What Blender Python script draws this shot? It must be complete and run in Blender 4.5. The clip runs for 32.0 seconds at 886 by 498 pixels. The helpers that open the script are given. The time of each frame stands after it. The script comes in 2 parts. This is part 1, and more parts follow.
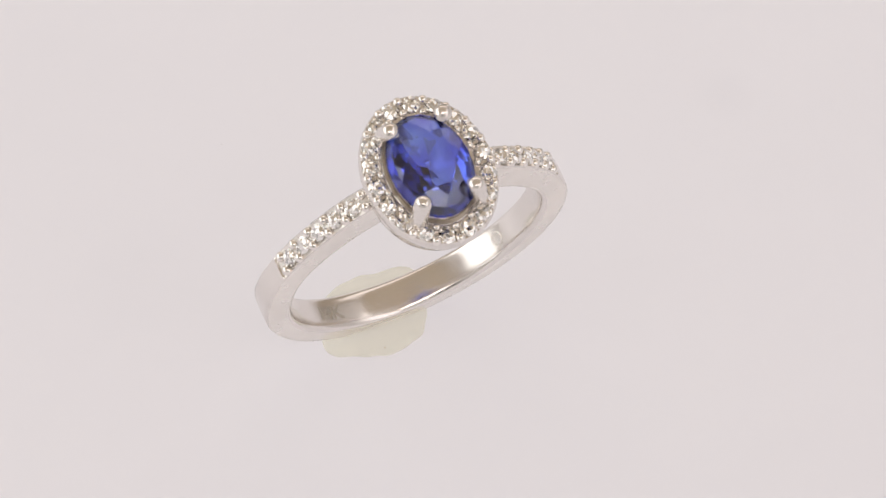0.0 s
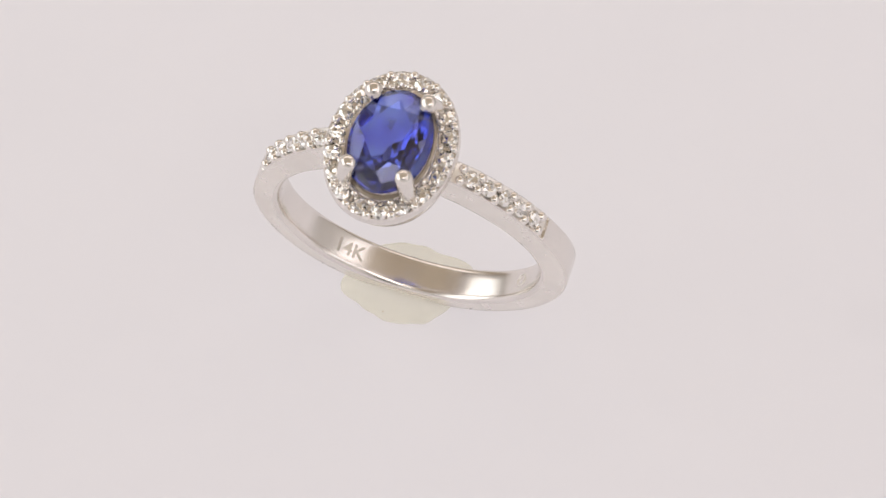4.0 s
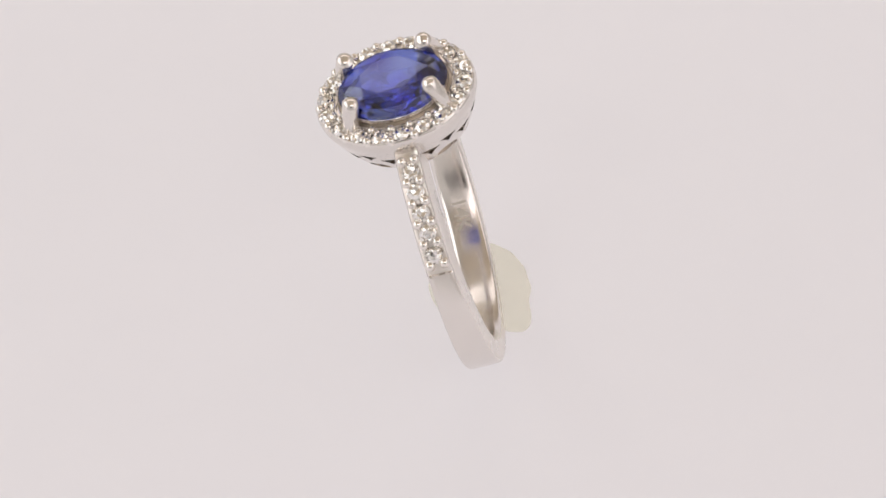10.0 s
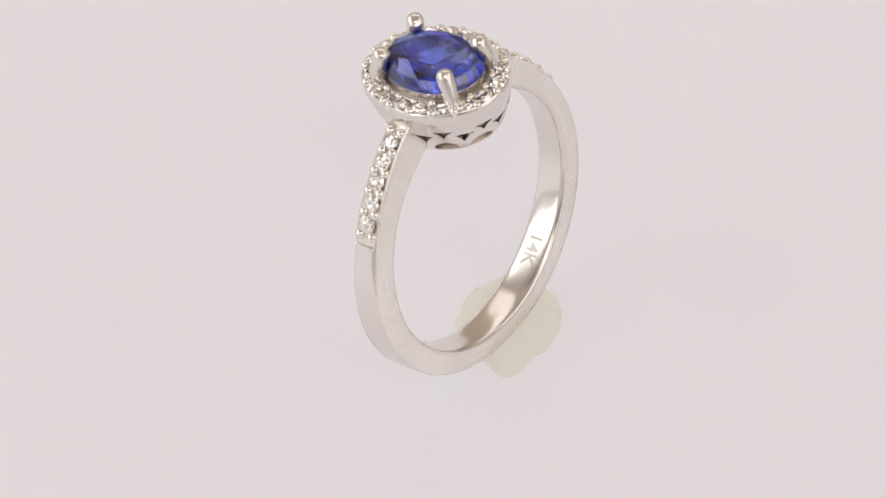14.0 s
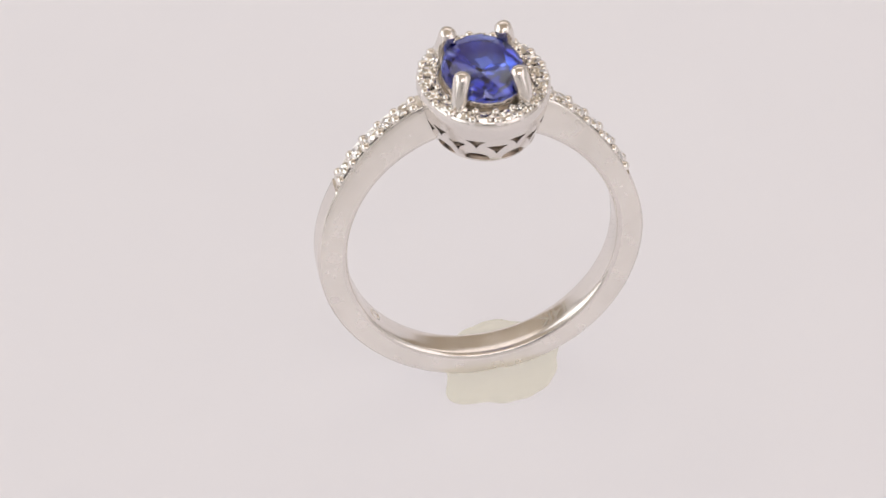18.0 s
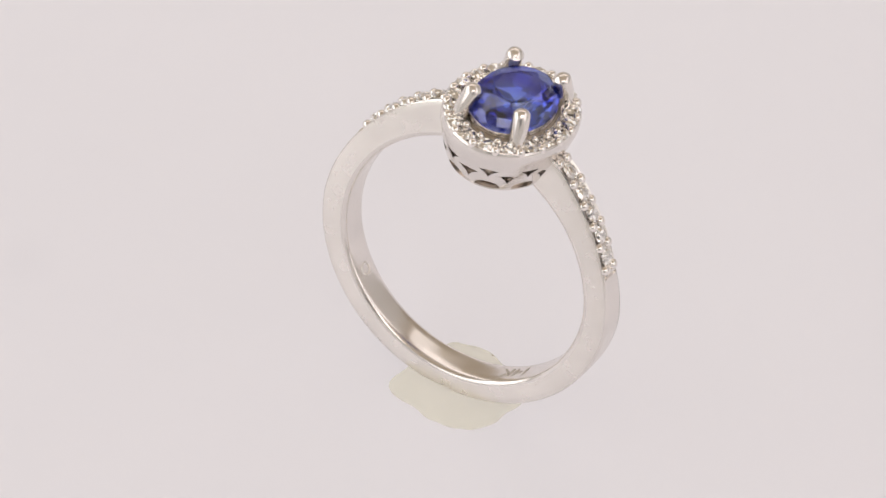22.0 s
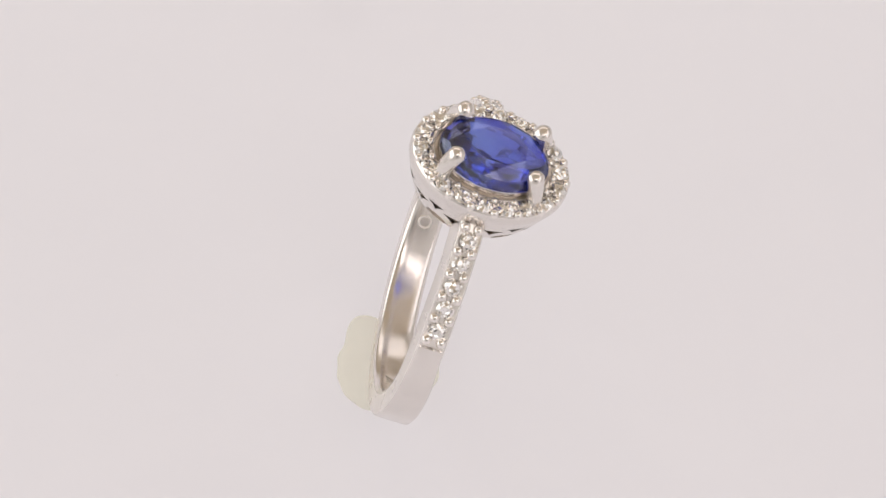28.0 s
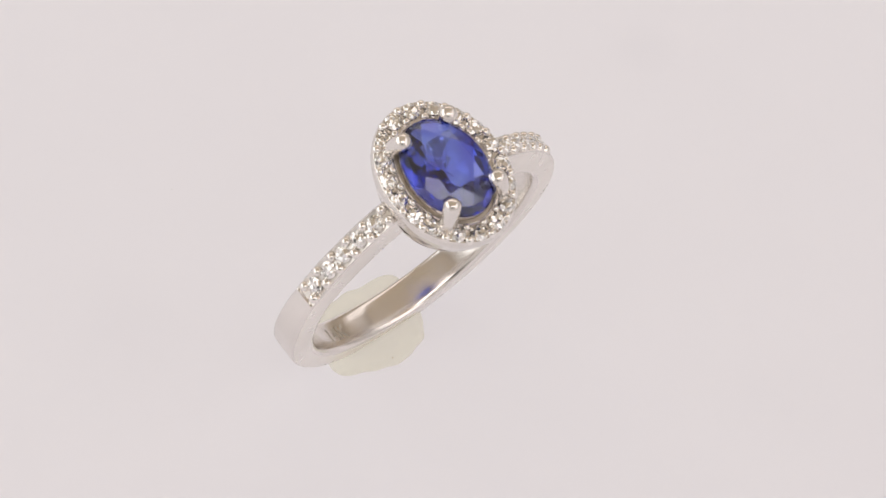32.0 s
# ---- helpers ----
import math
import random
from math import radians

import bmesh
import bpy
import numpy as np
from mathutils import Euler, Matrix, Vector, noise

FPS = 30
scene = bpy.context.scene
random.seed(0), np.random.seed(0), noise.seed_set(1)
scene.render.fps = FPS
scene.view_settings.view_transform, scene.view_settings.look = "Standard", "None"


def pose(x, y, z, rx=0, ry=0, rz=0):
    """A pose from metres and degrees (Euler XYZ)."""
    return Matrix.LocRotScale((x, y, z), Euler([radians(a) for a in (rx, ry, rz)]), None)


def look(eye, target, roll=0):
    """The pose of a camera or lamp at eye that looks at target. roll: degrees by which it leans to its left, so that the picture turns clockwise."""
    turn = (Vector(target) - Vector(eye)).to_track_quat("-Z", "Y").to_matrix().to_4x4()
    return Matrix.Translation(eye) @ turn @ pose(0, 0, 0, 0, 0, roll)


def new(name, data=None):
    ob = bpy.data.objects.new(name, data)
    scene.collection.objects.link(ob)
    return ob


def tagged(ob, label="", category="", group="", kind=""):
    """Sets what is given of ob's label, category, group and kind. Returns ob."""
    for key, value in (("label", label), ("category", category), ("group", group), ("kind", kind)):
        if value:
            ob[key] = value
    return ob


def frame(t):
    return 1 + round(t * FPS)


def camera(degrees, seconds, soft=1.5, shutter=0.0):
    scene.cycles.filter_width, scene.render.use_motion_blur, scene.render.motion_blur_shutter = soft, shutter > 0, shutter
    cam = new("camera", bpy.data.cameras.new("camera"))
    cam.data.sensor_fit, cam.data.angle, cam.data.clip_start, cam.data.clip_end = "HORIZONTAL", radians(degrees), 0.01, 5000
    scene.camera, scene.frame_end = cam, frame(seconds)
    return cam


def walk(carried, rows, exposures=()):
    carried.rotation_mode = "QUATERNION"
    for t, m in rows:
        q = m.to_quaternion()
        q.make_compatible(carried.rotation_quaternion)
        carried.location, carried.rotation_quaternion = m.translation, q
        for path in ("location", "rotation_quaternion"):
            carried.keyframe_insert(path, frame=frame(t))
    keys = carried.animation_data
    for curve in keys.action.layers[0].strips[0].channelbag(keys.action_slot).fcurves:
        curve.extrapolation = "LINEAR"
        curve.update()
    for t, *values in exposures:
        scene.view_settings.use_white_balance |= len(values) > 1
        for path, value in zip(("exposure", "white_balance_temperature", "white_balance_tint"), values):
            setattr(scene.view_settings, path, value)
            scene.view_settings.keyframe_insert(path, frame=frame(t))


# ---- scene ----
from mathutils.geometry import delaunay_2d_cdt

SECONDS = 32.0
MM = 0.001

# ---- camera: fixed on a stand, looking down at the turntable ----
cam = camera(10.068, SECONDS, soft=1.5)
EYE = pose(0, -0.18497, 0.24579, 37.8882, -1.2996, 1.6871)
walk(cam, [(0, EYE), (SECONDS, EYE)])

# ---- light: side soft boxes in a white light tent, plus added fills ----
world = bpy.data.worlds.new("dim_room")
scene.world = world
world.use_nodes = True
world.node_tree.nodes["Background"].inputs[0].default_value = (0.9, 0.93, 1.0, 1)
world.node_tree.nodes["Background"].inputs[1].default_value = 0.05


def soft_box(name, eye, target, width, height, power, colour):
    lamp = bpy.data.lights.new(name, "AREA")
    lamp.shape, lamp.size, lamp.size_y = "RECTANGLE", width, height
    lamp.energy, lamp.color = power, colour
    ob = new(name, lamp)
    ob.matrix_world = look(eye, target)
    return ob


WARM, COOL = (1.0, 0.955, 0.97), (0.955, 0.985, 0.98)
soft_box("soft_box_side", (-0.515, -0.05, 0.23), (0, -0.05, 0.21), 0.84, 0.42, 1.55, COOL)
soft_box("soft_box_side", (0.515, -0.08, 0.35), (0, -0.05, 0.30), 0.88, 0.58, 1.45, WARM)
# unseen front and back fills, added to brighten the diamonds and inner band
soft_box("soft_box_front", (0.10, -0.40, 0.60), (0, 0, 0.01), 0.56, 0.22, 0.74, WARM)
soft_box("soft_box_back", (0.0, 0.495, 0.36), (0, 0, 0.33), 0.84, 0.52, 1.20, WARM)


# ---- materials ----
def material(name):
    m = bpy.data.materials.new(name)
    m.use_nodes = True
    nt = m.node_tree
    return m, nt, nt.nodes["Principled BSDF"]


def node(nt, kind, **values):
    n = nt.nodes.new(kind)
    for key, value in values.items():
        n.inputs[key.replace("_", " ")].default_value = value
    return n


def relief(nt, shader, scale, strength, distance, detail=3.0, stretch=None):
    """Fine noise relief at a real-world scale."""
    co = nt.nodes.new("ShaderNodeTexCoord")
    tex = node(nt, "ShaderNodeTexNoise", Scale=scale, Detail=detail)
    source = co.outputs["Object"]
    if stretch:
        mp = nt.nodes.new("ShaderNodeMapping")
        mp.inputs["Scale"].default_value = stretch
        nt.links.new(source, mp.inputs["Vector"])
        source = mp.outputs["Vector"]
    nt.links.new(source, tex.inputs["Vector"])
    bump = node(nt, "ShaderNodeBump", Strength=strength, Distance=distance)
    nt.links.new(tex.outputs["Fac"], bump.inputs["Height"])
    nt.links.new(bump.outputs["Normal"], shader.inputs["Normal"])
    return tex


def ramp(nt, source, target, low, high, a=0.35, b=0.65):
    r = nt.nodes.new("ShaderNodeMapRange")
    r.inputs["From Min"].default_value, r.inputs["From Max"].default_value = a, b
    r.inputs["To Min"].default_value, r.inputs["To Max"].default_value = low, high
    nt.links.new(source, r.inputs["Value"])
    nt.links.new(r.outputs["Result"], target)


def mottle(nt, source, target, low, high, a=0.35, b=0.65):
    r = nt.nodes.new("ShaderNodeValToRGB")
    r.color_ramp.elements[0].position, r.color_ramp.elements[1].position = a, b
    r.color_ramp.elements[0].color, r.color_ramp.elements[1].color = (*low, 1), (*high, 1)
    nt.links.new(source, r.inputs["Fac"])
    nt.links.new(r.outputs["Color"], target)


def white_gold(name, rough, colour=(0.835, 0.797, 0.765), strength=0.10, waves=0.00012):
    m, nt, s = material(name)
    s.inputs["Metallic"].default_value = 1.0
    tex = relief(nt, s, 900.0, strength, 0.00004, 4.0, (1.0, 0.35, 1.0))
    ramp(nt, tex.outputs["Fac"], s.inputs["Roughness"], rough * 0.75, rough * 1.3)
    wide = node(nt, "ShaderNodeTexNoise", Scale=260.0, Detail=2.0)
    nt.links.new(nt.nodes["Texture Coordinate"].outputs["Object"], wide.inputs["Vector"])
    mottle(nt, wide.outputs["Fac"], s.inputs["Base Color"], [c * 0.94 for c in colour], colour)
    # faint polishing waves
    wave = node(nt, "ShaderNodeBump", Strength=0.35, Distance=waves)
    nt.links.new(wide.outputs["Fac"], wave.inputs["Height"])
    nt.links.new(wave.outputs["Normal"], nt.nodes["Bump"].inputs["Normal"])
    return m


GOLD = white_gold("polished_white_gold", 0.21)
GOLD_SATIN = white_gold("satin_white_gold", 0.33, (0.90, 0.862, 0.82), 0.01, 0.00015)
GOLD_BEAD = white_gold("bright_cut_white_gold", 0.15, (0.92, 0.885, 0.85), 0.05)
# browner gold: shade behind the gallery openings is put into its colour
GOLD_SHADED = white_gold("shaded_white_gold", 0.45, (0.84, 0.73, 0.63), 0.3)
GOLD_CUP = white_gold("cast_white_gold", 0.42, (0.80, 0.73, 0.64), 0.2)
STAMP = white_gold("stamped_white_gold", 0.4, (0.60, 0.56, 0.50), 0.5)


def gem_material(name, tints, ior, gloss, sparkle=0.0, rough=0.04):
    """Refracting crystal under a clear polish, with a blotched tint that deepens with each inner bounce."""
    m, nt, s = material(name)
    nt.nodes.remove(s)
    glass = node(nt, "ShaderNodeBsdfGlass", Roughness=0.0, IOR=ior)
    co = nt.nodes.new("ShaderNodeTexCoord")
    # noise puts the sapphire's dark and bright reflections into its tint
    blotches = node(nt, "ShaderNodeTexNoise", Scale=330.0, Detail=1.0)
    nt.links.new(co.outputs["Object"], blotches.inputs["Vector"])
    mottle(nt, blotches.outputs["Fac"], glass.inputs["Color"], *tints)
    polish = node(nt, "ShaderNodeBsdfGlossy", Color=(1.0, 0.985, 0.96, 1), Roughness=rough)
    mix = node(nt, "ShaderNodeMixShader", Fac=gloss)
    nt.links.new(glass.outputs[0], mix.inputs[1])
    nt.links.new(polish.outputs[0], mix.inputs[2])
    nt.links.new(mix.outputs[0], nt.nodes["Material Output"].inputs["Surface"])
    if sparkle:
        # small pavilion facets, each stone with a pattern of its own
        info = nt.nodes.new("ShaderNodeObjectInfo")
        shift = node(nt, "ShaderNodeVectorMath")
        shift.operation = "ADD"
        nt.links.new(co.outputs["Object"], shift.inputs[0])
        nt.links.new(info.outputs["Random"], shift.inputs[1])
        cells = node(nt, "ShaderNodeTexVoronoi", Scale=5200.0)
        nt.links.new(shift.outputs["Vector"], cells.inputs["Vector"])
        lean = nt.nodes.new("ShaderNodeVectorMath")
        lean.operation = "MULTIPLY_ADD"
        lean.inputs[1].default_value = (sparkle, sparkle, sparkle)
        lean.inputs[2].default_value = (-0.5 * sparkle, -0.5 * sparkle, -0.5 * sparkle)
        nt.links.new(cells.outputs["Color"], lean.inputs[0])
        geo = nt.nodes.new("ShaderNodeNewGeometry")
        total = nt.nodes.new("ShaderNodeVectorMath")
        total.operation = "ADD"
        nt.links.new(lean.outputs["Vector"], total.inputs[0])
        nt.links.new(geo.outputs["Normal"], total.inputs[1])
        unit = nt.nodes.new("ShaderNodeVectorMath")
        unit.operation = "NORMALIZE"
        nt.links.new(total.outputs["Vector"], unit.inputs[0])
        nt.links.new(unit.outputs["Vector"], polish.inputs["Normal"])
    return m


SAPPHIRE = gem_material("blue_sapphire", ((0.25, 0.26, 0.76), (0.50, 0.62, 0.98)), 1.77, 0.08)
DIAMOND = gem_material("clear_diamond", ((1.0, 1.0, 1.0), (1.0, 1.0, 1.0)), 2.42, 0.88, 1.1, 0.14)

PUTTY, nt, s = material("pale_yellow_putty")
tex = relief(nt, s, 420.0, 0.5, 0.0003, 3.0)
mottle(nt, tex.outputs["Fac"], s.inputs["Base Color"], (0.88, 0.86, 0.72), (0.92, 0.90, 0.77))
s.inputs["Roughness"].default_value = 0.55
glow = node(nt, "ShaderNodeBsdfTranslucent", Color=(0.98, 0.96, 0.84, 1))
both = node(nt, "ShaderNodeMixShader", Fac=0.6)
nt.links.new(s.outputs[0], both.inputs[1])
nt.links.new(glow.outputs[0], both.inputs[2])
clear = node(nt, "ShaderNodeBsdfTransparent", Color=(0.96, 0.95, 0.86, 1))
thin = node(nt, "ShaderNodeMixShader", Fac=0.6)
nt.links.new(both.outputs[0], thin.inputs[1])
nt.links.new(clear.outputs[0], thin.inputs[2])
nt.links.new(thin.outputs[0], nt.nodes["Material Output"].inputs["Surface"])
DUST, nt, s = material("grey_dust")
tex = relief(nt, s, 3000.0, 0.2, 0.0001)
s.inputs["Base Color"].default_value = (0.58, 0.55, 0.54, 1)
SPECK, nt, s = material("dark_speck")
tex = relief(nt, s, 3000.0, 0.2, 0.0001)
s.inputs["Base Color"].default_value = (0.26, 0.22, 0.14, 1)

ACRYLIC, nt, s = material("glowing_acrylic")
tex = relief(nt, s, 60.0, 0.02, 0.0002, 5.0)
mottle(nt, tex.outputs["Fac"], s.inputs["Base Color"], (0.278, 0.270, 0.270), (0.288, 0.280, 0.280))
# faint rubbed smudges on the sheet
here = nt.nodes["Texture Coordinate"].outputs["Object"]
clean = nt.nodes["Color Ramp"].outputs["Color"]
for centre, wide, depth in (((0.0145, -0.0122, 0), 0.006, 0.955), ((-0.0248, -0.009, 0), 0.003, 0.93), ((-0.012, 0.017, 0), 0.005, 0.97)):
    away = nt.nodes.new("ShaderNodeVectorMath")
    away.operation = "DISTANCE"
    away.inputs[1].default_value = centre
    nt.links.new(here, away.inputs[0])
    fade = nt.nodes.new("ShaderNodeMapRange")
    fade.interpolation_type = "SMOOTHSTEP"
    fade.inputs["From Max"].default_value = wide
    fade.inputs["To Min"].default_value, fade.inputs["To Max"].default_value = depth, 1.0
    nt.links.new(away.outputs["Value"], fade.inputs["Value"])
    dim = nt.nodes.new("ShaderNodeVectorMath")
    dim.operation = "SCALE"
    nt.links.new(clean, dim.inputs[0])
    nt.links.new(fade.outputs["Result"], dim.inputs["Scale"])
    clean = dim.outputs["Vector"]
nt.links.new(clean, s.inputs["Base Color"])
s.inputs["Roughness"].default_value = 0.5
# added glow: lifts the sheet evenly and thins the shadows on it
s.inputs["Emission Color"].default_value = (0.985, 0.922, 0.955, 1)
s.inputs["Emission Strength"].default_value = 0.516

FABRIC, nt, s = material("white_tent_fabric")
tex = relief(nt, s, 900.0, 0.1, 0.0004)
mottle(nt, tex.outputs["Fac"], s.inputs["Base Color"], (0.80, 0.79, 0.79), (0.84, 0.83, 0.83))
s.inputs["Roughness"].default_value = 0.9

# beige sets the dim warm tone that the metal reflects
LINING, nt, s = material("beige_tent_lining")
tex = relief(nt, s, 700.0, 0.1, 0.0004)
mottle(nt, tex.outputs["Fac"], s.inputs["Base Color"], (0.58, 0.50, 0.39), (0.62, 0.54, 0.43))
s.inputs["Roughness"].default_value = 0.9

PLASTER, nt, s = material("grey_room_plaster")
tex = relief(nt, s, 30.0, 0.2, 0.002)
mottle(nt, tex.outputs["Fac"], s.inputs["Base Color"], (0.30, 0.30, 0.31), (0.36, 0.36, 0.37))
s.inputs["Roughness"].default_value = 0.9


# ---- mesh helpers ----
def mesh_of(name, bm, mat, smooth=True):
    bmesh.ops.recalc_face_normals(bm, faces=bm.faces)
    me = bpy.data.meshes.new(name)
    for f in bm.faces:
        f.smooth = smooth
    bm.to_mesh(me)
    bm.free()
    me.materials.append(mat)
    return me


def part(name, data, mat, parent, label="", smooth=True, sharp=None):
    me = data if isinstance(data, bpy.types.Mesh) else mesh_of(name, data, mat, smooth)
    if sharp:
        me.set_sharp_from_angle(angle=radians(sharp))
    ob = new(name, me)
    ob.parent = parent
    return tagged(ob, label) if label else ob


def grid_faces(bm, rows, closed_u, closed_v):
    """Quads between rows of points."""
    vs = [[bm.verts.new(p) for p in row] for row in rows]
    nu, nv = len(vs), len(vs[0])
    for i in range(nu if closed_u else nu - 1):
        for j in range(nv if closed_v else nv - 1):
            bm.faces.new((vs[i][j], vs[(i + 1) % nu][j], vs[(i + 1) % nu][(j + 1) % nv], vs[i][(j + 1) % nv]))
    return vs


def box(bm, x0, x1, y0, y1, z0, z1):
    vs = [bm.verts.new((x, y, z)) for z in (z0, z1) for x, y in ((x0, y0), (x1, y0), (x1, y1), (x0, y1))]
    for f in ((0, 3, 2, 1), (4, 5, 6, 7), (0, 1, 5, 4), (1, 2, 6, 5), (2, 3, 7, 6), (3, 0, 4, 7)):
        bm.faces.new([vs[k] for k in f])


# ---- unseen tent and room, added for the metal and stones to reflect ----
def slab(name, mat, x0, x1, y0, y1, z0, z1, label):
    bm = bmesh.new()
    box(bm, x0, x1, y0, y1, z0, z1)
    ob = new(name, mesh_of(name, bm, mat, False))
    return tagged(ob, label, name.split("_")[0], kind="structure")


slab("floor", FABRIC, -0.55, 0.55, -0.65, 0.55, -0.03, -0.008, "unseen plain white fabric base of an added light tent")
slab("wall_north", LINING, -0.52, 0.52, 0.50, 0.51, -0.008, 0.66, "unseen plain beige fabric back of an added light tent")
slab("wall_west", FABRIC, -0.53, -0.52, -0.60, 0.51, -0.008, 0.66, "unseen plain white fabric wall of an added light tent")
slab("wall_east", FABRIC, 0.52, 0.53, -0.60, 0.51, -0.008, 0.66, "unseen plain white fabric wall of an added light tent")
slab("ceiling", LINING, -0.53, 0.53, -0.60, 0.51, 0.66, 0.67, "unseen plain beige fabric roof of an added light tent")
for x0, x1, z0, z1 in ((-0.52, -0.13, -0.008, 0.66), (0.13, 0.52, -0.008, 0.66), (-0.13, 0.13, -0.008, 0.20), (-0.13, 0.13, 0.52, 0.66)):
    slab("wall_south", FABRIC, x0, x1, -0.60, -0.59, z0, z1, "unseen white fabric front flap of an added light tent")
slab("wall_room", PLASTER, -1.5, 1.5, -2.0, -1.98, -0.8, 1.6, "unseen plain dim grey wall, added for dark reflections")


def turned_disc(bm, profile, n):
    rows = [[(r * math.cos(2 * math.pi * k / n), r * math.sin(2 * math.pi * k / n), z) for r, z in profile] for k in range(n)]
    vs = grid_faces(bm, rows, True, False)
    bm.faces.new([v[0] for v in vs])
    bm.faces.new([v[-1] for v in vs])


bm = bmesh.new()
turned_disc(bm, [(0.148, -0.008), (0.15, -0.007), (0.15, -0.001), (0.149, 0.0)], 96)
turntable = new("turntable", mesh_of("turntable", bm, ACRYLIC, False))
tagged(turntable, "round white acrylic turntable under a ring, with an added glow", "turntable")

bm = bmesh.new()
bmesh.ops.create_icosphere(bm, subdivisions=2, radius=0.03 * MM)
for v in bm.verts:
    v.co.z *= 0.5
dust = part("speck", bm, DUST, turntable, "tiny grey speck of dust")
dust.matrix_local = Matrix.Translation(Vector((5.66, -19.16, 0.04)) * MM)

# ---- the ring ----
ring = new("ring")
tagged(ring, "white gold ring with blue oval sapphire and diamond halo", "ring")

HEAD_X, HEAD_Y = 0.32, 0.045
# angle round the finger hole, outer radius, outer half width, inner half width, middle (mm)
PROFILE = [(78, 10.7, 0.74, 0.88, -0.06), (70, 10.68, 0.74, 0.90, -0.06), (62, 10.55, 0.75, 0.92, -0.06), (54.6, 10.18, 0.76, 0.96, -0.05), (46.8, 9.98, 0.77, 0.99, -0.03),
           (38.6, 9.82, 0.78, 1.02, -0.02), (28.6, 9.68, 0.79, 1.04, 0.0), (20, 9.67, 0.80, 1.04, 0.03), (0, 9.80, 0.95, 1.05, 0.20), (-45, 9.74, 1.08, 1.13, 0.30),
           (-90, 9.63, 1.09, 1.14, 0.24), (-135, 9.74, 1.02, 1.08, 0.10), (-165, 9.88, 0.97, 1.05, 0.03), (-180, 9.92, 0.93, 1.04, 0.03), (-206, 9.86, 0.80, 1.02, 0.10), (-216, 9.98, 0.77, 1.00, 0.13),
           (-224, 10.1, 0.76, 0.98, 0.14), (-231.4, 10.24, 0.75, 0.96, 0.15), (-238.5, 10.38, 0.74, 0.94, 0.15), (-245, 10.6, 0.73, 0.90, 0.15), (-250, 10.7, 0.72, 0.88, 0.15),
           (-258, 10.7, 0.72, 0.86, 0.15)]
INNER = 8.12
EAST_END, WEST_END = 22.2, -208.8
BED = 0.16


def shank_at(phi):
    a = [-row[0] for row in PROFILE]
    return [float(np.mean([np.interp(-phi + d, a, [row[k] for row in PROFILE]) for d in (-5, -2.5, 0, 2.5, 5)])) for k in (1, 2, 3, 4)]


def round_hole(phi, r, y):
    return Vector((r * math.cos(radians(phi)), shank_at(phi)[3] + y, r * math.sin(radians(phi)))) * MM


def build_shank():
    angles = sorted(set([float(a) for a in np.arange(-256, 76.1, 2)] + [EAST_END - 0.01, EAST_END + 0.5, WEST_END + 0.01, WEST_END - 0.5]))
    rows = []
    for phi in angles:
        r, wo, wi, mid = shank_at(phi)
        low = BED if phi > EAST_END or phi < WEST_END else 0.0
        half = [(INNER, wi * 0.3), (INNER + 0.01, wi - 0.36), (INNER + 0.05, wi - 0.20), (INNER + 0.12, wi - 0.09), (INNER + 0.22, wi - 0.02), (INNER + 0.36, wi), (r - 0.5, wo + 0.02),
                (r - 0.13, wo), (r - 0.05, wo - 0.07), (r - low * 0.5, wo - 0.13), (r - low + 0.01, wo * 0.6)]
        section = half + [(r - low + 0.02, 0)] + [(rr, -y) for rr, y in reversed(half)]
        rows.append([round_hole(phi, rr, y) for rr, y in section])
    bm = bmesh.new()
    vs = grid_faces(bm, rows, False, True)
    bm.faces.new(vs[0])
    bm.faces.new(vs[-1])
    for f in bm.faces:
        f.normal_update()
        c = f.calc_center_median() / MM
        phi = math.degrees(math.atan2(c.z, c.x))
        bed = abs(f.normal.y) < 0.6 and math.hypot(c.x, c.z) > 9.2 and EAST_END + 0.6 < phi < WEST_END + 360 - 0.6
        if bed or abs(f.normal.y) > 0.8 and math.hypot(c.x, c.z) > INNER + 0.3:
            f.material_index = 1
    me = mesh_of("shank", bm, GOLD)
    me.materials.append(GOLD_SATIN)
    return part("shank", me, GOLD, ring, "polished white gold band", True, 40)


def hull_gem(a, b, levels):
    """A faceted stone: the hull of rings (height, radius factor, count, half-step turn), mm."""
    bm = bmesh.new()
    for z, f, n, turn in levels:
        if n == 1:
            bm.verts.new((0, 0, z * MM))
        for k in range(n if n > 1 else 0):
            t = 2 * math.pi * (k + turn) / n
            bm.verts.new((a * f * math.cos(t) * MM, b * f * math.sin(t) * MM, z * MM))
    bmesh.ops.convex_hull(bm, input=bm.verts)
    bmesh.ops.dissolve_limit(bm, angle_limit=radians(1.0), verts=bm.verts, edges=bm.edges)
    return bm


def bead_mesh(radius):
    bm = bmesh.new()
    bmesh.ops.create_icosphere(bm, subdivisions=2, radius=radius * MM)
    for v in bm.verts:
        if v.co.z < -0.3 * radius * MM:
            v.co.z -= radius * MM * 0.5
    return mesh_of("bead", bm, GOLD_BEAD)


def axes(out, along):
    """A frame whose z is out and whose x follows along."""
    z = out.normalized()
    y = z.cross(along).normalized()
    x = y.cross(z)
    return Matrix((x, y, z)).transposed().to_4x4()


SMALL_STONE = [(0.20, 0.50, 8, 0.0), (0.135, 0.76, 8, 0.5), (0.02, 1.0, 16, 0.0), (-0.015, 1.0, 16, 0.0), (-0.25, 0.5, 8, 0.5), (-0.45, 0.0, 1, 0)]
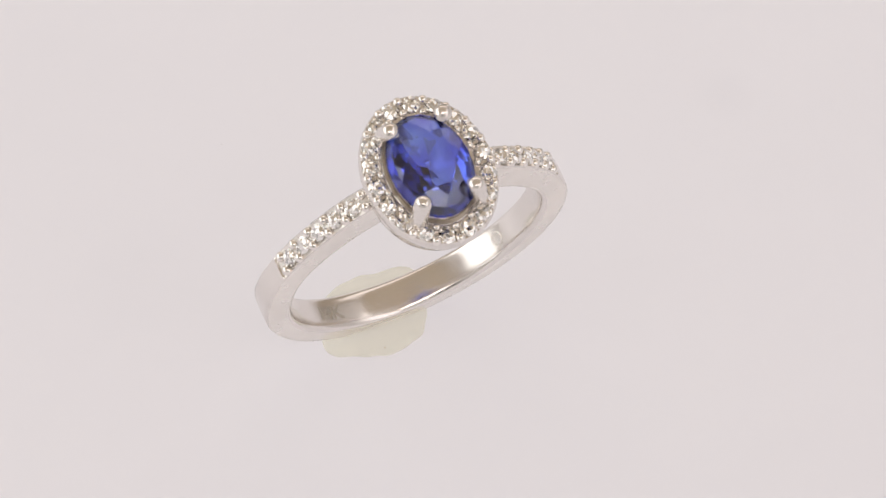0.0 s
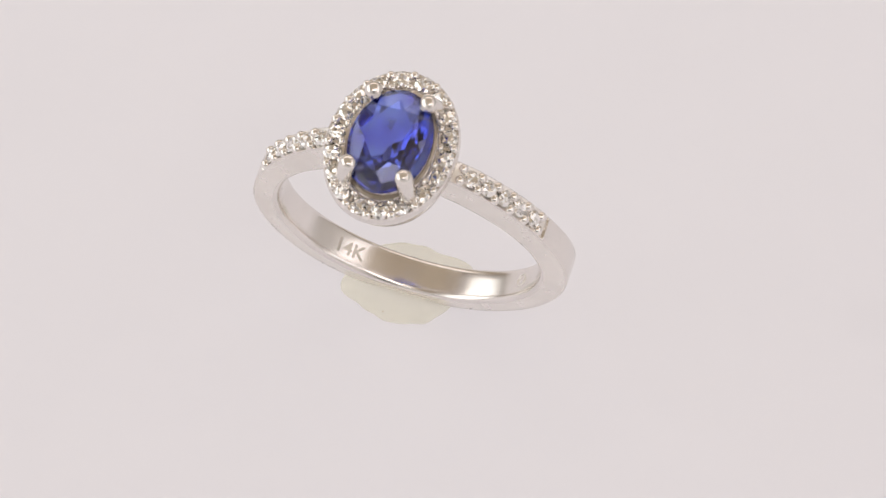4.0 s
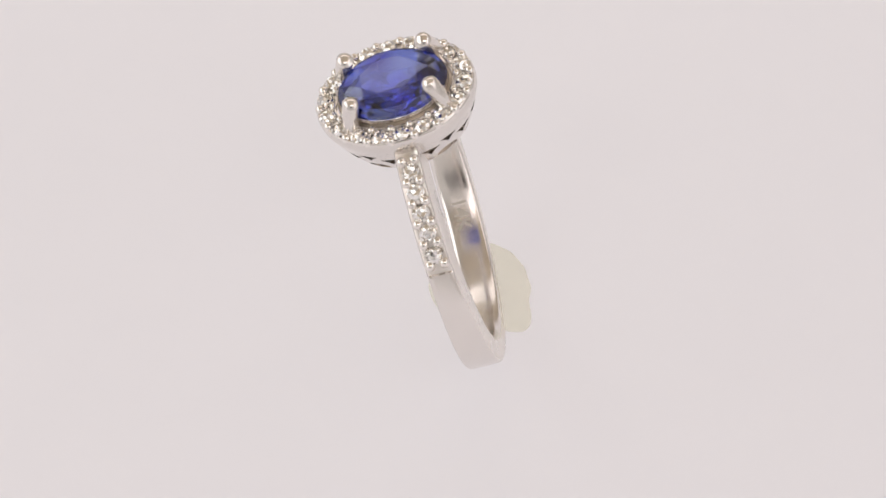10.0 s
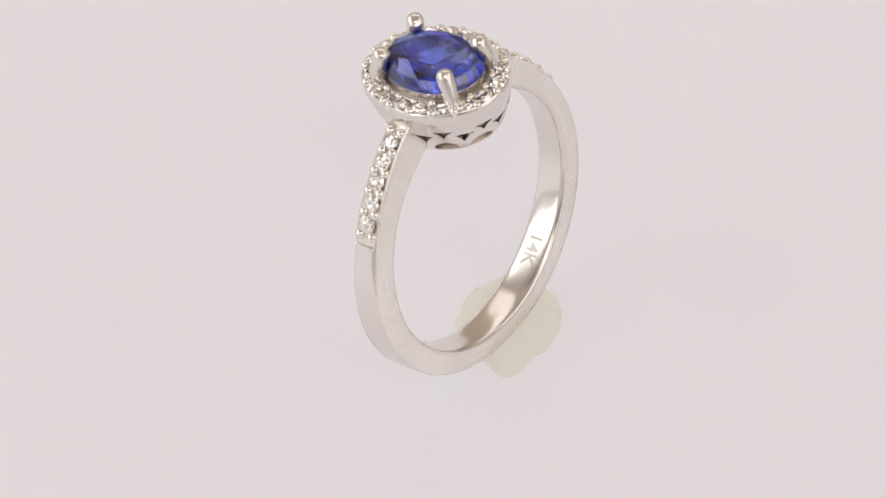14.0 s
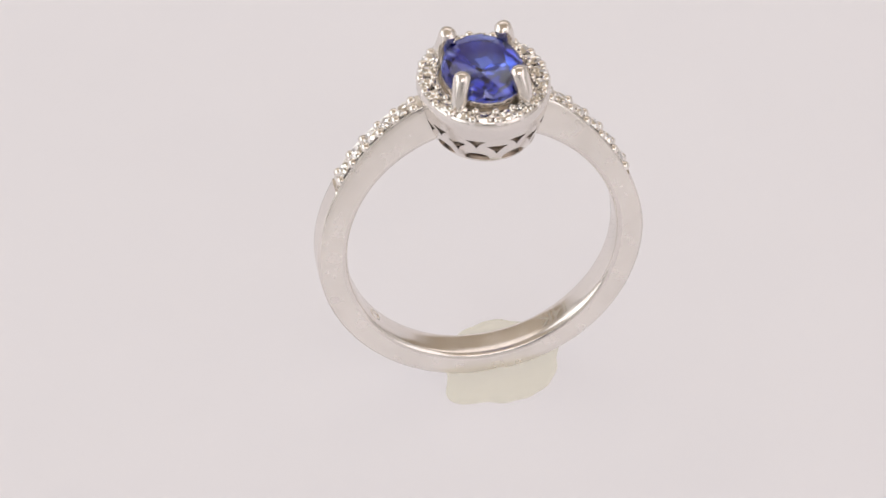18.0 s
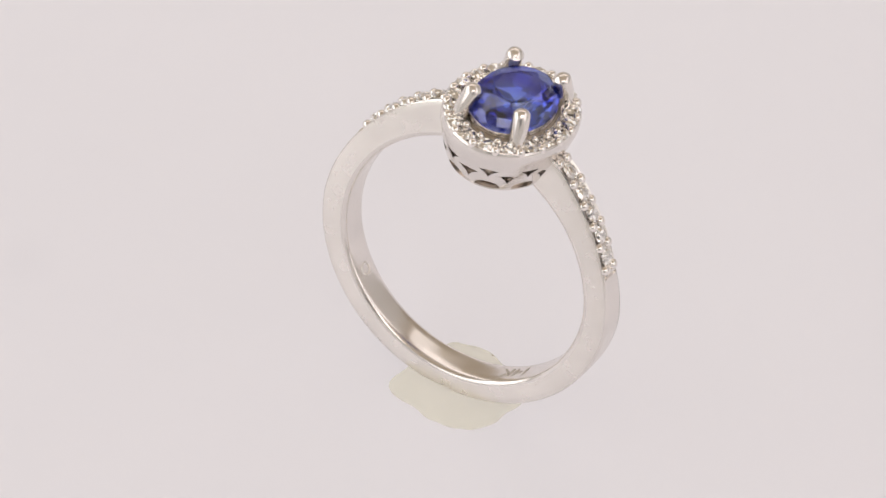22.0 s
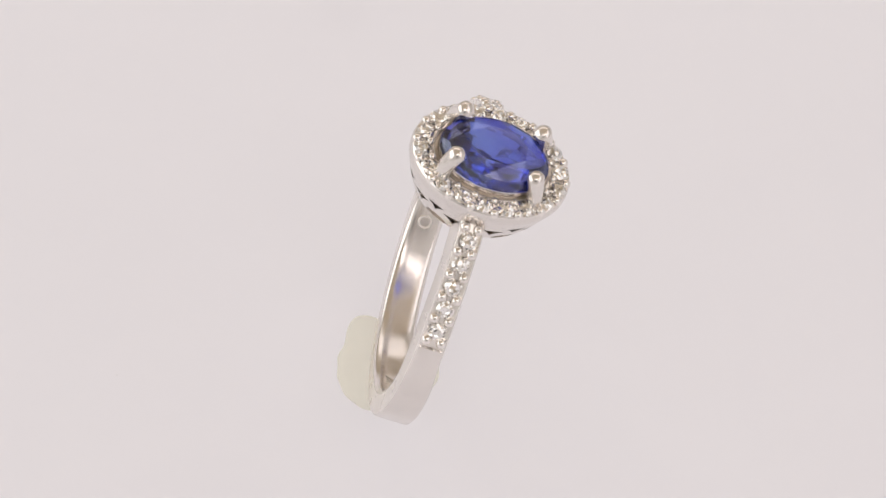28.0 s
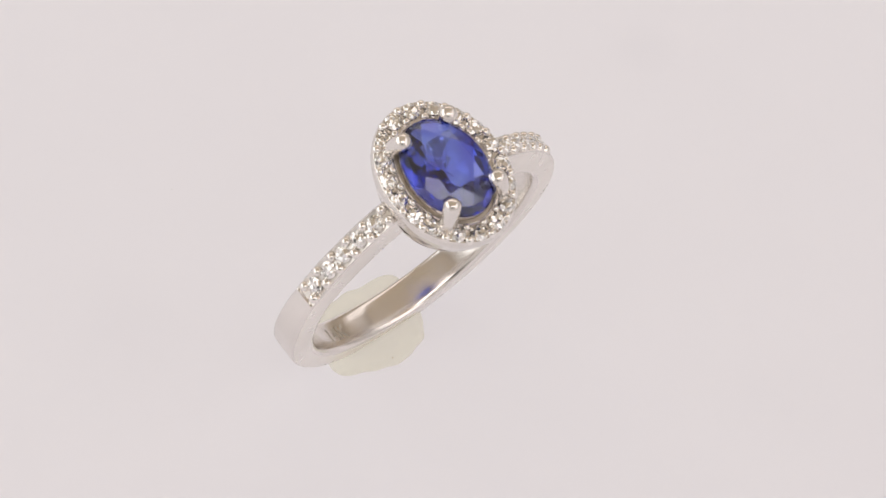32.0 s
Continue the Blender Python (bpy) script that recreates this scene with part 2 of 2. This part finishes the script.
PAVE = mesh_of("diamond", hull_gem(0.54, 0.54, SMALL_STONE), DIAMOND, False)
BAND_PAVE = mesh_of("diamond", hull_gem(0.53, 0.53, SMALL_STONE), DIAMOND, False)
BEAD = bead_mesh(0.25)
WIDE_BEAD = bead_mesh(0.30)
BAND_BEAD = bead_mesh(0.33)


def build_pave(shank):
    east = [62.3, 54.4, 46.4, 38.3, 29.6]
    west = [-245.0, -238.2, -231.2, -224.0, -216.2]
    for angles, end in ((east, EAST_END), (west, WEST_END)):
        step = angles[1] - angles[0]
        for phi in angles:
            r = shank_at(phi)[0]
            out = Vector((math.cos(radians(phi)), 0, math.sin(radians(phi))))
            stone = part("diamond", BAND_PAVE, DIAMOND, shank)
            stone.matrix_local = Matrix.Translation(round_hole(phi, r - 0.04, 0)) @ axes(out, Vector((0, 1, 0))) @ pose(0, 0, 0, 0, 0, random.uniform(0, 45))
        for phi in [angles[0] - step * 0.5] + [a + step * 0.5 for a in angles]:
            r = shank_at(phi)[0]
            out = Vector((math.cos(radians(phi)), 0, math.sin(radians(phi))))
            for side in (-1, 1):
                bead = part("bead", BAND_BEAD, GOLD_BEAD, shank)
                bead.matrix_local = Matrix.Translation(round_hole(phi, r - 0.07 - random.uniform(0, 0.05), side * (shank_at(phi)[1] - 0.35))) @ axes(out, Vector((0, 1, 0)))


def build_stamps(shank):
    curve = bpy.data.curves.new("hallmark", "FONT")
    curve.body, curve.size, curve.align_x, curve.align_y, curve.extrude, curve.offset = "14K", 1.25, "CENTER", "CENTER", 0.012, 0.022
    flat = bpy.data.objects.new("hallmark", curve)
    me = bpy.data.meshes.new_from_object(flat)
    for v in me.vertices:
        phi = -55.4 - math.degrees(v.co.x / INNER)
        v.co = round_hole(phi, INNER - 0.006 - v.co.z, -v.co.y + 0.05)
    bpy.data.objects.remove(flat)
    me.materials.append(STAMP)
    part("hallmark", me, STAMP, shank, "stamped 14K mark inside the band")
    bm = bmesh.new()
    rows = []
    for k in range(28):
        t = 2 * math.pi * k / 28
        rows.append([round_hole(-180 + 37.3 + math.degrees(rad * math.cos(t) / INNER), INNER + dr, rad * math.sin(t) - 0.05)
                     for rad, dr in ((0.46, 0.02), (0.41, -0.05), (0.33, -0.05), (0.28, 0.02))])
    grid_faces(bm, rows, True, True)
    part("maker_mark", bm, GOLD_SATIN, shank, "small round stamped mark")


def oval(a, b, t, z):
    return Vector((HEAD_X + a * math.cos(t), HEAD_Y + b * math.sin(t), z)) * MM


def even_angles(a, b, n, turn=0.0):
    """Angles at even steps of length round an oval."""
    t = np.linspace(0, 2 * math.pi, 721)
    d = np.concatenate([[0], np.cumsum(np.hypot(np.diff(a * np.cos(t)), np.diff(b * np.sin(t))))])
    return [float(np.interp(((k + turn) / n % 1.0) * d[-1], d, t)) for k in range(n)]


def swept_oval(section, n=96):
    """A closed profile of (half width x, half width y, height) swept round the head."""
    bm = bmesh.new()
    grid_faces(bm, [[oval(a, b, 2 * math.pi * k / n, z) for a, b, z in section] for k in range(n)], True, True)
    return bm


HALO_A, HALO_B, HALO_Z = 3.30, 4.20, 11.33
HALO_N = 18


GALLERY_TOP, GALLERY_LOW = HALO_Z - 0.70, 7.64


def gallery_size(v, depth):
    """Half widths and height of the gallery wall, v from its base to the halo."""
    h = v ** 0.7
    return (2.85 + (HALO_A + 0.60 - 2.85) * h - depth, 3.38 + (HALO_B + 0.60 - 3.38) * h - depth, GALLERY_LOW + (GALLERY_TOP - GALLERY_LOW) * v)


def build_halo():
    a, b, z = HALO_A, HALO_B, HALO_Z
    section = [(-0.79, -0.70), (-0.79, -0.24), (-0.73, -0.14), (-0.62, -0.10), (-0.40, -0.13), (0.34, -0.12), (0.44, -0.07), (0.50, -0.07), (0.56, -0.14), (0.60, -0.26), (0.61, -0.42), (0.61, -0.56)]
    profile = [(a + d, b + d, z + dz) for d, dz in section] + [gallery_size(v, 0.0) for v in (1.0, 0.93, 0.86, 0.775)] + [gallery_size(v, 0.30) for v in (0.775, 1.0)]
    halo = part("halo", swept_oval(profile), GOLD, ring, "white gold oval halo frame with a smooth skirt", True, 35)
    up = Vector((0, 0, 1))
    for t in even_angles(a, b, HALO_N, 0.0):
        stone = part("diamond", PAVE, DIAMOND, halo)
        stone.matrix_local = Matrix.Translation(oval(a, b, t, z - 0.03)) @ pose(0, 0, 0, random.uniform(-3, 3), random.uniform(-3, 3), random.uniform(0, 45))
    for t in even_angles(a, b, HALO_N, 0.5):
        for d, me, lift in ((0.33, WIDE_BEAD, -0.06), (-0.47, BEAD, 0.0)):
            bead = part("bead", me, GOLD_BEAD, halo)
            bead.matrix_local = Matrix.Translation(oval(a + d, b + d, t + random.uniform(-0.012, 0.012), z + lift - random.uniform(0.0, 0.06))) @ axes(up, Vector((1, 0, 0)))
    return halo


def arc_between(p, q, sag, n):
    """Points from p up to, but without, q on a bow that bulges by sag to the left of the way."""
    (x0, y0), (x1, y1) = p, q
    length = math.hypot(x1 - x0, y1 - y0)
    nx, ny = -(y1 - y0) / length, (x1 - x0) / length
    return [(x0 + (x1 - x0) * k / n + nx * sag * 4 * k / n * (1 - k / n), y0 + (y1 - y0) * k / n + ny * sag * 4 * k / n * (1 - k / n)) for k in range(n)]


def pierced_cell():
    """One repeat of the fish-scale piercing, u from -0.5 to 0.5 round the wall and v up it: points and triangles."""
    def moon(u):
        return arc_between((u - 0.34, 0.115), (u + 0.34, 0.115), -0.01, 10) + [
            (u + 0.34 * math.cos(math.pi * k / 16), 0.115 + 0.215 * math.sin(math.pi * k / 16) ** 0.8) for k in range(16)]

    def scale(u, low, high, half):
        return (arc_between((u, low), (u + half, high - 0.012), 0.035, 8) + arc_between((u + half, high - 0.012), (u - half, high - 0.012), -0.02, 10)
                + arc_between((u - half, high - 0.012), (u, low), 0.035, 8))

    holes = [moon(0.0), scale(0.0, 0.49, 0.705, 0.245), scale(-0.5, 0.315, 0.565, 0.265), scale(0.5, 0.315, 0.565, 0.265)]
    points, edges = [], []
    for hole in holes:
        first = len(points)
        points += hole
        edges += [(first + k, first + (k + 1) % len(hole)) for k in range(len(hole))]
    first = len(points)
    points += [(u, v) for u in (-0.5, 0.5) for v in (0.0, 0.775)]
    edges += [(first, first + 1), (first + 2, first + 3)]
    points += [(u / 24, v / 100) for u in range(-12, 13) for v in (0, 5, 77.5)]
    points += [(u / 24, v / 100) for u in range(-12, 13) for v in range(12, 76, 8)]
    verts, _, faces, _, _, _ = delaunay_2d_cdt([Vector(p) for p in points], edges, [], 0, 1e-5)

    def inside(x, y, hole):
        hit = False
        for (x0, y0), (x1, y1) in zip(hole, hole[1:] + hole[:1]):
            if (y0 > y) != (y1 > y) and x < x0 + (x1 - x0) * (y - y0) / (y1 - y0):
                hit = not hit
        return hit

    kept = []
    for f in faces:
        x, y = sum(verts[k][0] for k in f) / 3, sum(verts[k][1] for k in f) / 3
        if abs(x) < 0.5 and not any(inside(x, y, hole) for hole in holes):
            kept.append(f)
    return [tuple(v) for v in verts], kept


def build_gallery():
    """Pierced wall with a fish-scale pattern between a base rim and the halo."""
    def wall(t, v, depth):
        a, b, z = gallery_size(v, depth)
        return oval(a, b, t, z)

    n = 10
    steps = 24
    bands = even_angles(3.3, 4.1, n * steps)
    verts, faces = pierced_cell()
    bm = bmesh.new()
    for k in range(n):
        def place(u, v):
            turn = (k + u) * steps
            i = math.floor(turn)
            t0, t1 = bands[i % (n * steps)], bands[(i + 1) % (n * steps)]
            t1 += 2 * math.pi if t1 < t0 else 0
            return wall(t0 + (t1 - t0) * (turn - i), max(v, 0.0), 0.0)
        vs = [bm.verts.new(place(u, v)) for u, v in verts]
        for f in faces:
            bm.faces.new([vs[q] for q in f])
    bmesh.ops.remove_doubles(bm, verts=bm.verts, dist=0.004 * MM)
    rim = [tuple(e.verts) for e in bm.edges if e.is_boundary]
    outer = list(bm.faces)
    behind = {}
    for v in list(bm.verts):
        x, y, z = v.co / MM
        a, b, _ = gallery_size(max((z - GALLERY_LOW) / (GALLERY_TOP - GALLERY_LOW), 0.0), 0.0)
        t = math.atan2((y - HEAD_Y) / b, (x - HEAD_X) / a)
        behind[v] = bm.verts.new(v.co - Vector((math.cos(t), math.sin(t), 0)) * 0.32 * MM)
    for f in outer:
        bm.faces.new([behind[v] for v in reversed(f.verts)])
    for v, w in rim:
        bm.faces.new((v, w, behind[w], behind[v]))
    gallery = part("gallery", bm, GOLD, ring, "white gold gallery pierced with fish-scale openings", True, 35)
    # inner cone backs the openings, its outside in the shade-browned gold
    cone = [[wall(t, 0.0, 0.28), wall(t, 0.03, 0.50), wall(t, 0.30, 0.60), wall(t, 0.68, 0.82), wall(t, 0.94, 1.55)] for t in bands[::2]]
    for name, rows, mat, label in (("basket", cone, GOLD_SHADED, "unpolished outside of the inner cup, browned as if in shade"), ("cup", [[p + Vector((HEAD_X * MM - p.x, HEAD_Y * MM - p.y, 0)) * 0.06 for p in row] for row in cone], GOLD_CUP, "pale inner cup under the sapphire")):
        bm = bmesh.new()
        grid_faces(bm, rows, True, False)
        part(name, bm, mat, ring, label, True, 35)
    part("plate", swept_oval([(2.05, 2.85, 10.82), (HALO_A - 0.75, HALO_B - 0.75, 10.96), (HALO_A - 0.75, HALO_B - 0.75, 11.10), (2.05, 2.85, 10.98)]), GOLD_CUP, ring, "recessed plate round the sapphire seat", True, 35)
    part("seat", swept_oval([(2.30, 3.14, 10.9), (2.45, 3.32, 11.40), (2.41, 3.28, 11.64), (2.16, 3.0, 11.1), (2.0, 2.75, 10.5), (2.2, 2.95, 10.5)]), GOLD, ring, "thin white gold seat under the sapphire", True, 40)


def build_prong(sx, sy):
    """A tapered claw, bent inward, with a rounded tip."""
    tip = Vector((1.66 * sx, 2.38 * sy, 12.95))
    line = [(1.60 * sx, 2.30 * sy, 8.2), (1.98 * sx, 2.85 * sy, 10.4), (1.95 * sx, 2.80 * sy, 11.4), (1.82 * sx, 2.62 * sy, 12.3), tuple(tip)]
    radii = [0.40, 0.53, 0.51, 0.52, 0.55]
    bm = bmesh.new()
    n = 16
    rows = []
    way = Vector((-0.25 * sx, -0.3 * sy, 1)).normalized()
    for p, r in zip(line, radii):
        rows.append([(Vector(p) + Vector((r * math.cos(2 * math.pi * k / n), r * math.sin(2 * math.pi * k / n), 0))) for k in range(n)])
    q = Vector((0, 0, 1)).rotation_difference(way)
    for e in (25, 50, 72):
        r = 0.55 * math.cos(radians(e))
        rows.append([tip + q @ Vector((r * math.cos(2 * math.pi * k / n), r * math.sin(2 * math.pi * k / n), 0.46 * math.sin(radians(e)))) for k in range(n)])
    vs = grid_faces(bm, [[(p + Vector((HEAD_X, HEAD_Y, 0))) * MM for p in row] for row in rows], False, True)
    bm.faces.new(vs[0])
    bm.faces.new(vs[-1])
    return part("prong", bm, GOLD, ring, "rounded white gold claw")


def build_sapphire():
    levels = [(0.82, 0.54, 8, 0.5), (0.66, 0.72, 8, 0.0), (0.40, 0.89, 16, 0.5), (-0.02, 0.985, 24, 0.0), (-0.20, 1.0, 32, 0.0), (-0.29, 1.0, 32, 0.0),
              (-0.78, 0.85, 16, 0.5), (-1.28, 0.53, 8, 0.0), (-1.66, 0.25, 8, 0.5), (-1.92, 0.04, 4, 0.5)]
    gem = part("sapphire", hull_gem(2.43, 3.30, levels), SAPPHIRE, ring, "faceted oval blue sapphire", False)
    gem.matrix_local = Matrix.Translation(Vector((HEAD_X, HEAD_Y, 12.0)) * MM)
    return gem


band = build_shank()
build_halo()
build_gallery()
for sx in (-1, 1):
    for sy in (-1, 1):
        build_prong(sx, sy)
build_sapphire()
build_pave(band)
build_stamps(band)


# ---- the putty that holds the ring ----
# lobes of the outline: direction, height (mm), spread
LOBES = [(216, 1.5, 20), (182, 0.5, 24), (262, 0.45, 28), (312, 0.5, 25), (345, 0.35, 20), (18, 0.95, 20), (140, 0.25, 22)]


def build_putty():
    thing = new("putty")
    tagged(thing, "flattened lump of pale yellow putty stuck to the turntable", "putty")
    cx, cy = 3.2, -2.7
    n = 96

    def bump(t, at, high, wide):
        d = (math.degrees(t) - at + 180) % 360 - 180
        return high * math.exp(-(d / wide) ** 2)

    rows = []
    for k in range(n):
        t = 2 * math.pi * k / n
        edge = 2.90 + sum(bump(t, *lobe) for lobe in LOBES) + 0.035 * math.sin(9 * t) + 0.03 * math.sin(14 * t + 1)
        rows.append([Vector((cx + edge * f * math.cos(t), cy + edge * f * math.sin(t), z + 0.05 * z * math.sin(4 * t + 7 * f))) * MM
                     for f, z in ((1.0, 0.0), (0.985, 0.10), (0.95, 0.28), (0.87, 0.50), (0.70, 0.70), (0.45, 0.80), (0.2, 0.84))])
    bm = bmesh.new()
    vs = grid_faces(bm, rows, True, False)
    bm.faces.new([v[-1] for v in vs])
    for v in vs:
        v[0].co.z = 0
    part("lump", bm, PUTTY, thing, "pale yellow kneaded putty")
    bm = bmesh.new()
    bmesh.ops.create_icosphere(bm, subdivisions=2, radius=0.045 * MM)
    speck = part("speck", bm, SPECK, thing, "tiny dark speck")
    speck.matrix_local = Matrix.Translation(Vector((3.75, -0.15, 0.42)) * MM)
    return thing


putty = build_putty()

# ---- one even turn of the turntable in 33.26 s ----
RATE, FIRST = 10.8233, 208.8173
SEAT = pose(2.072 * MM, -0.450 * MM, 9.60 * MM) @ pose(0, 0, 0, -16.441, 0.812, -2.198)


def turned(t):
    return pose(0, 0, 0, 0, 0, FIRST - RATE * t)


def motions():
    times = range(0, 33)
    walk(ring, [(t, turned(t) @ SEAT) for t in times])
    walk(putty, [(t, turned(t)) for t in times])
    walk(turntable, [(t, turned(t)) for t in times])


motions()
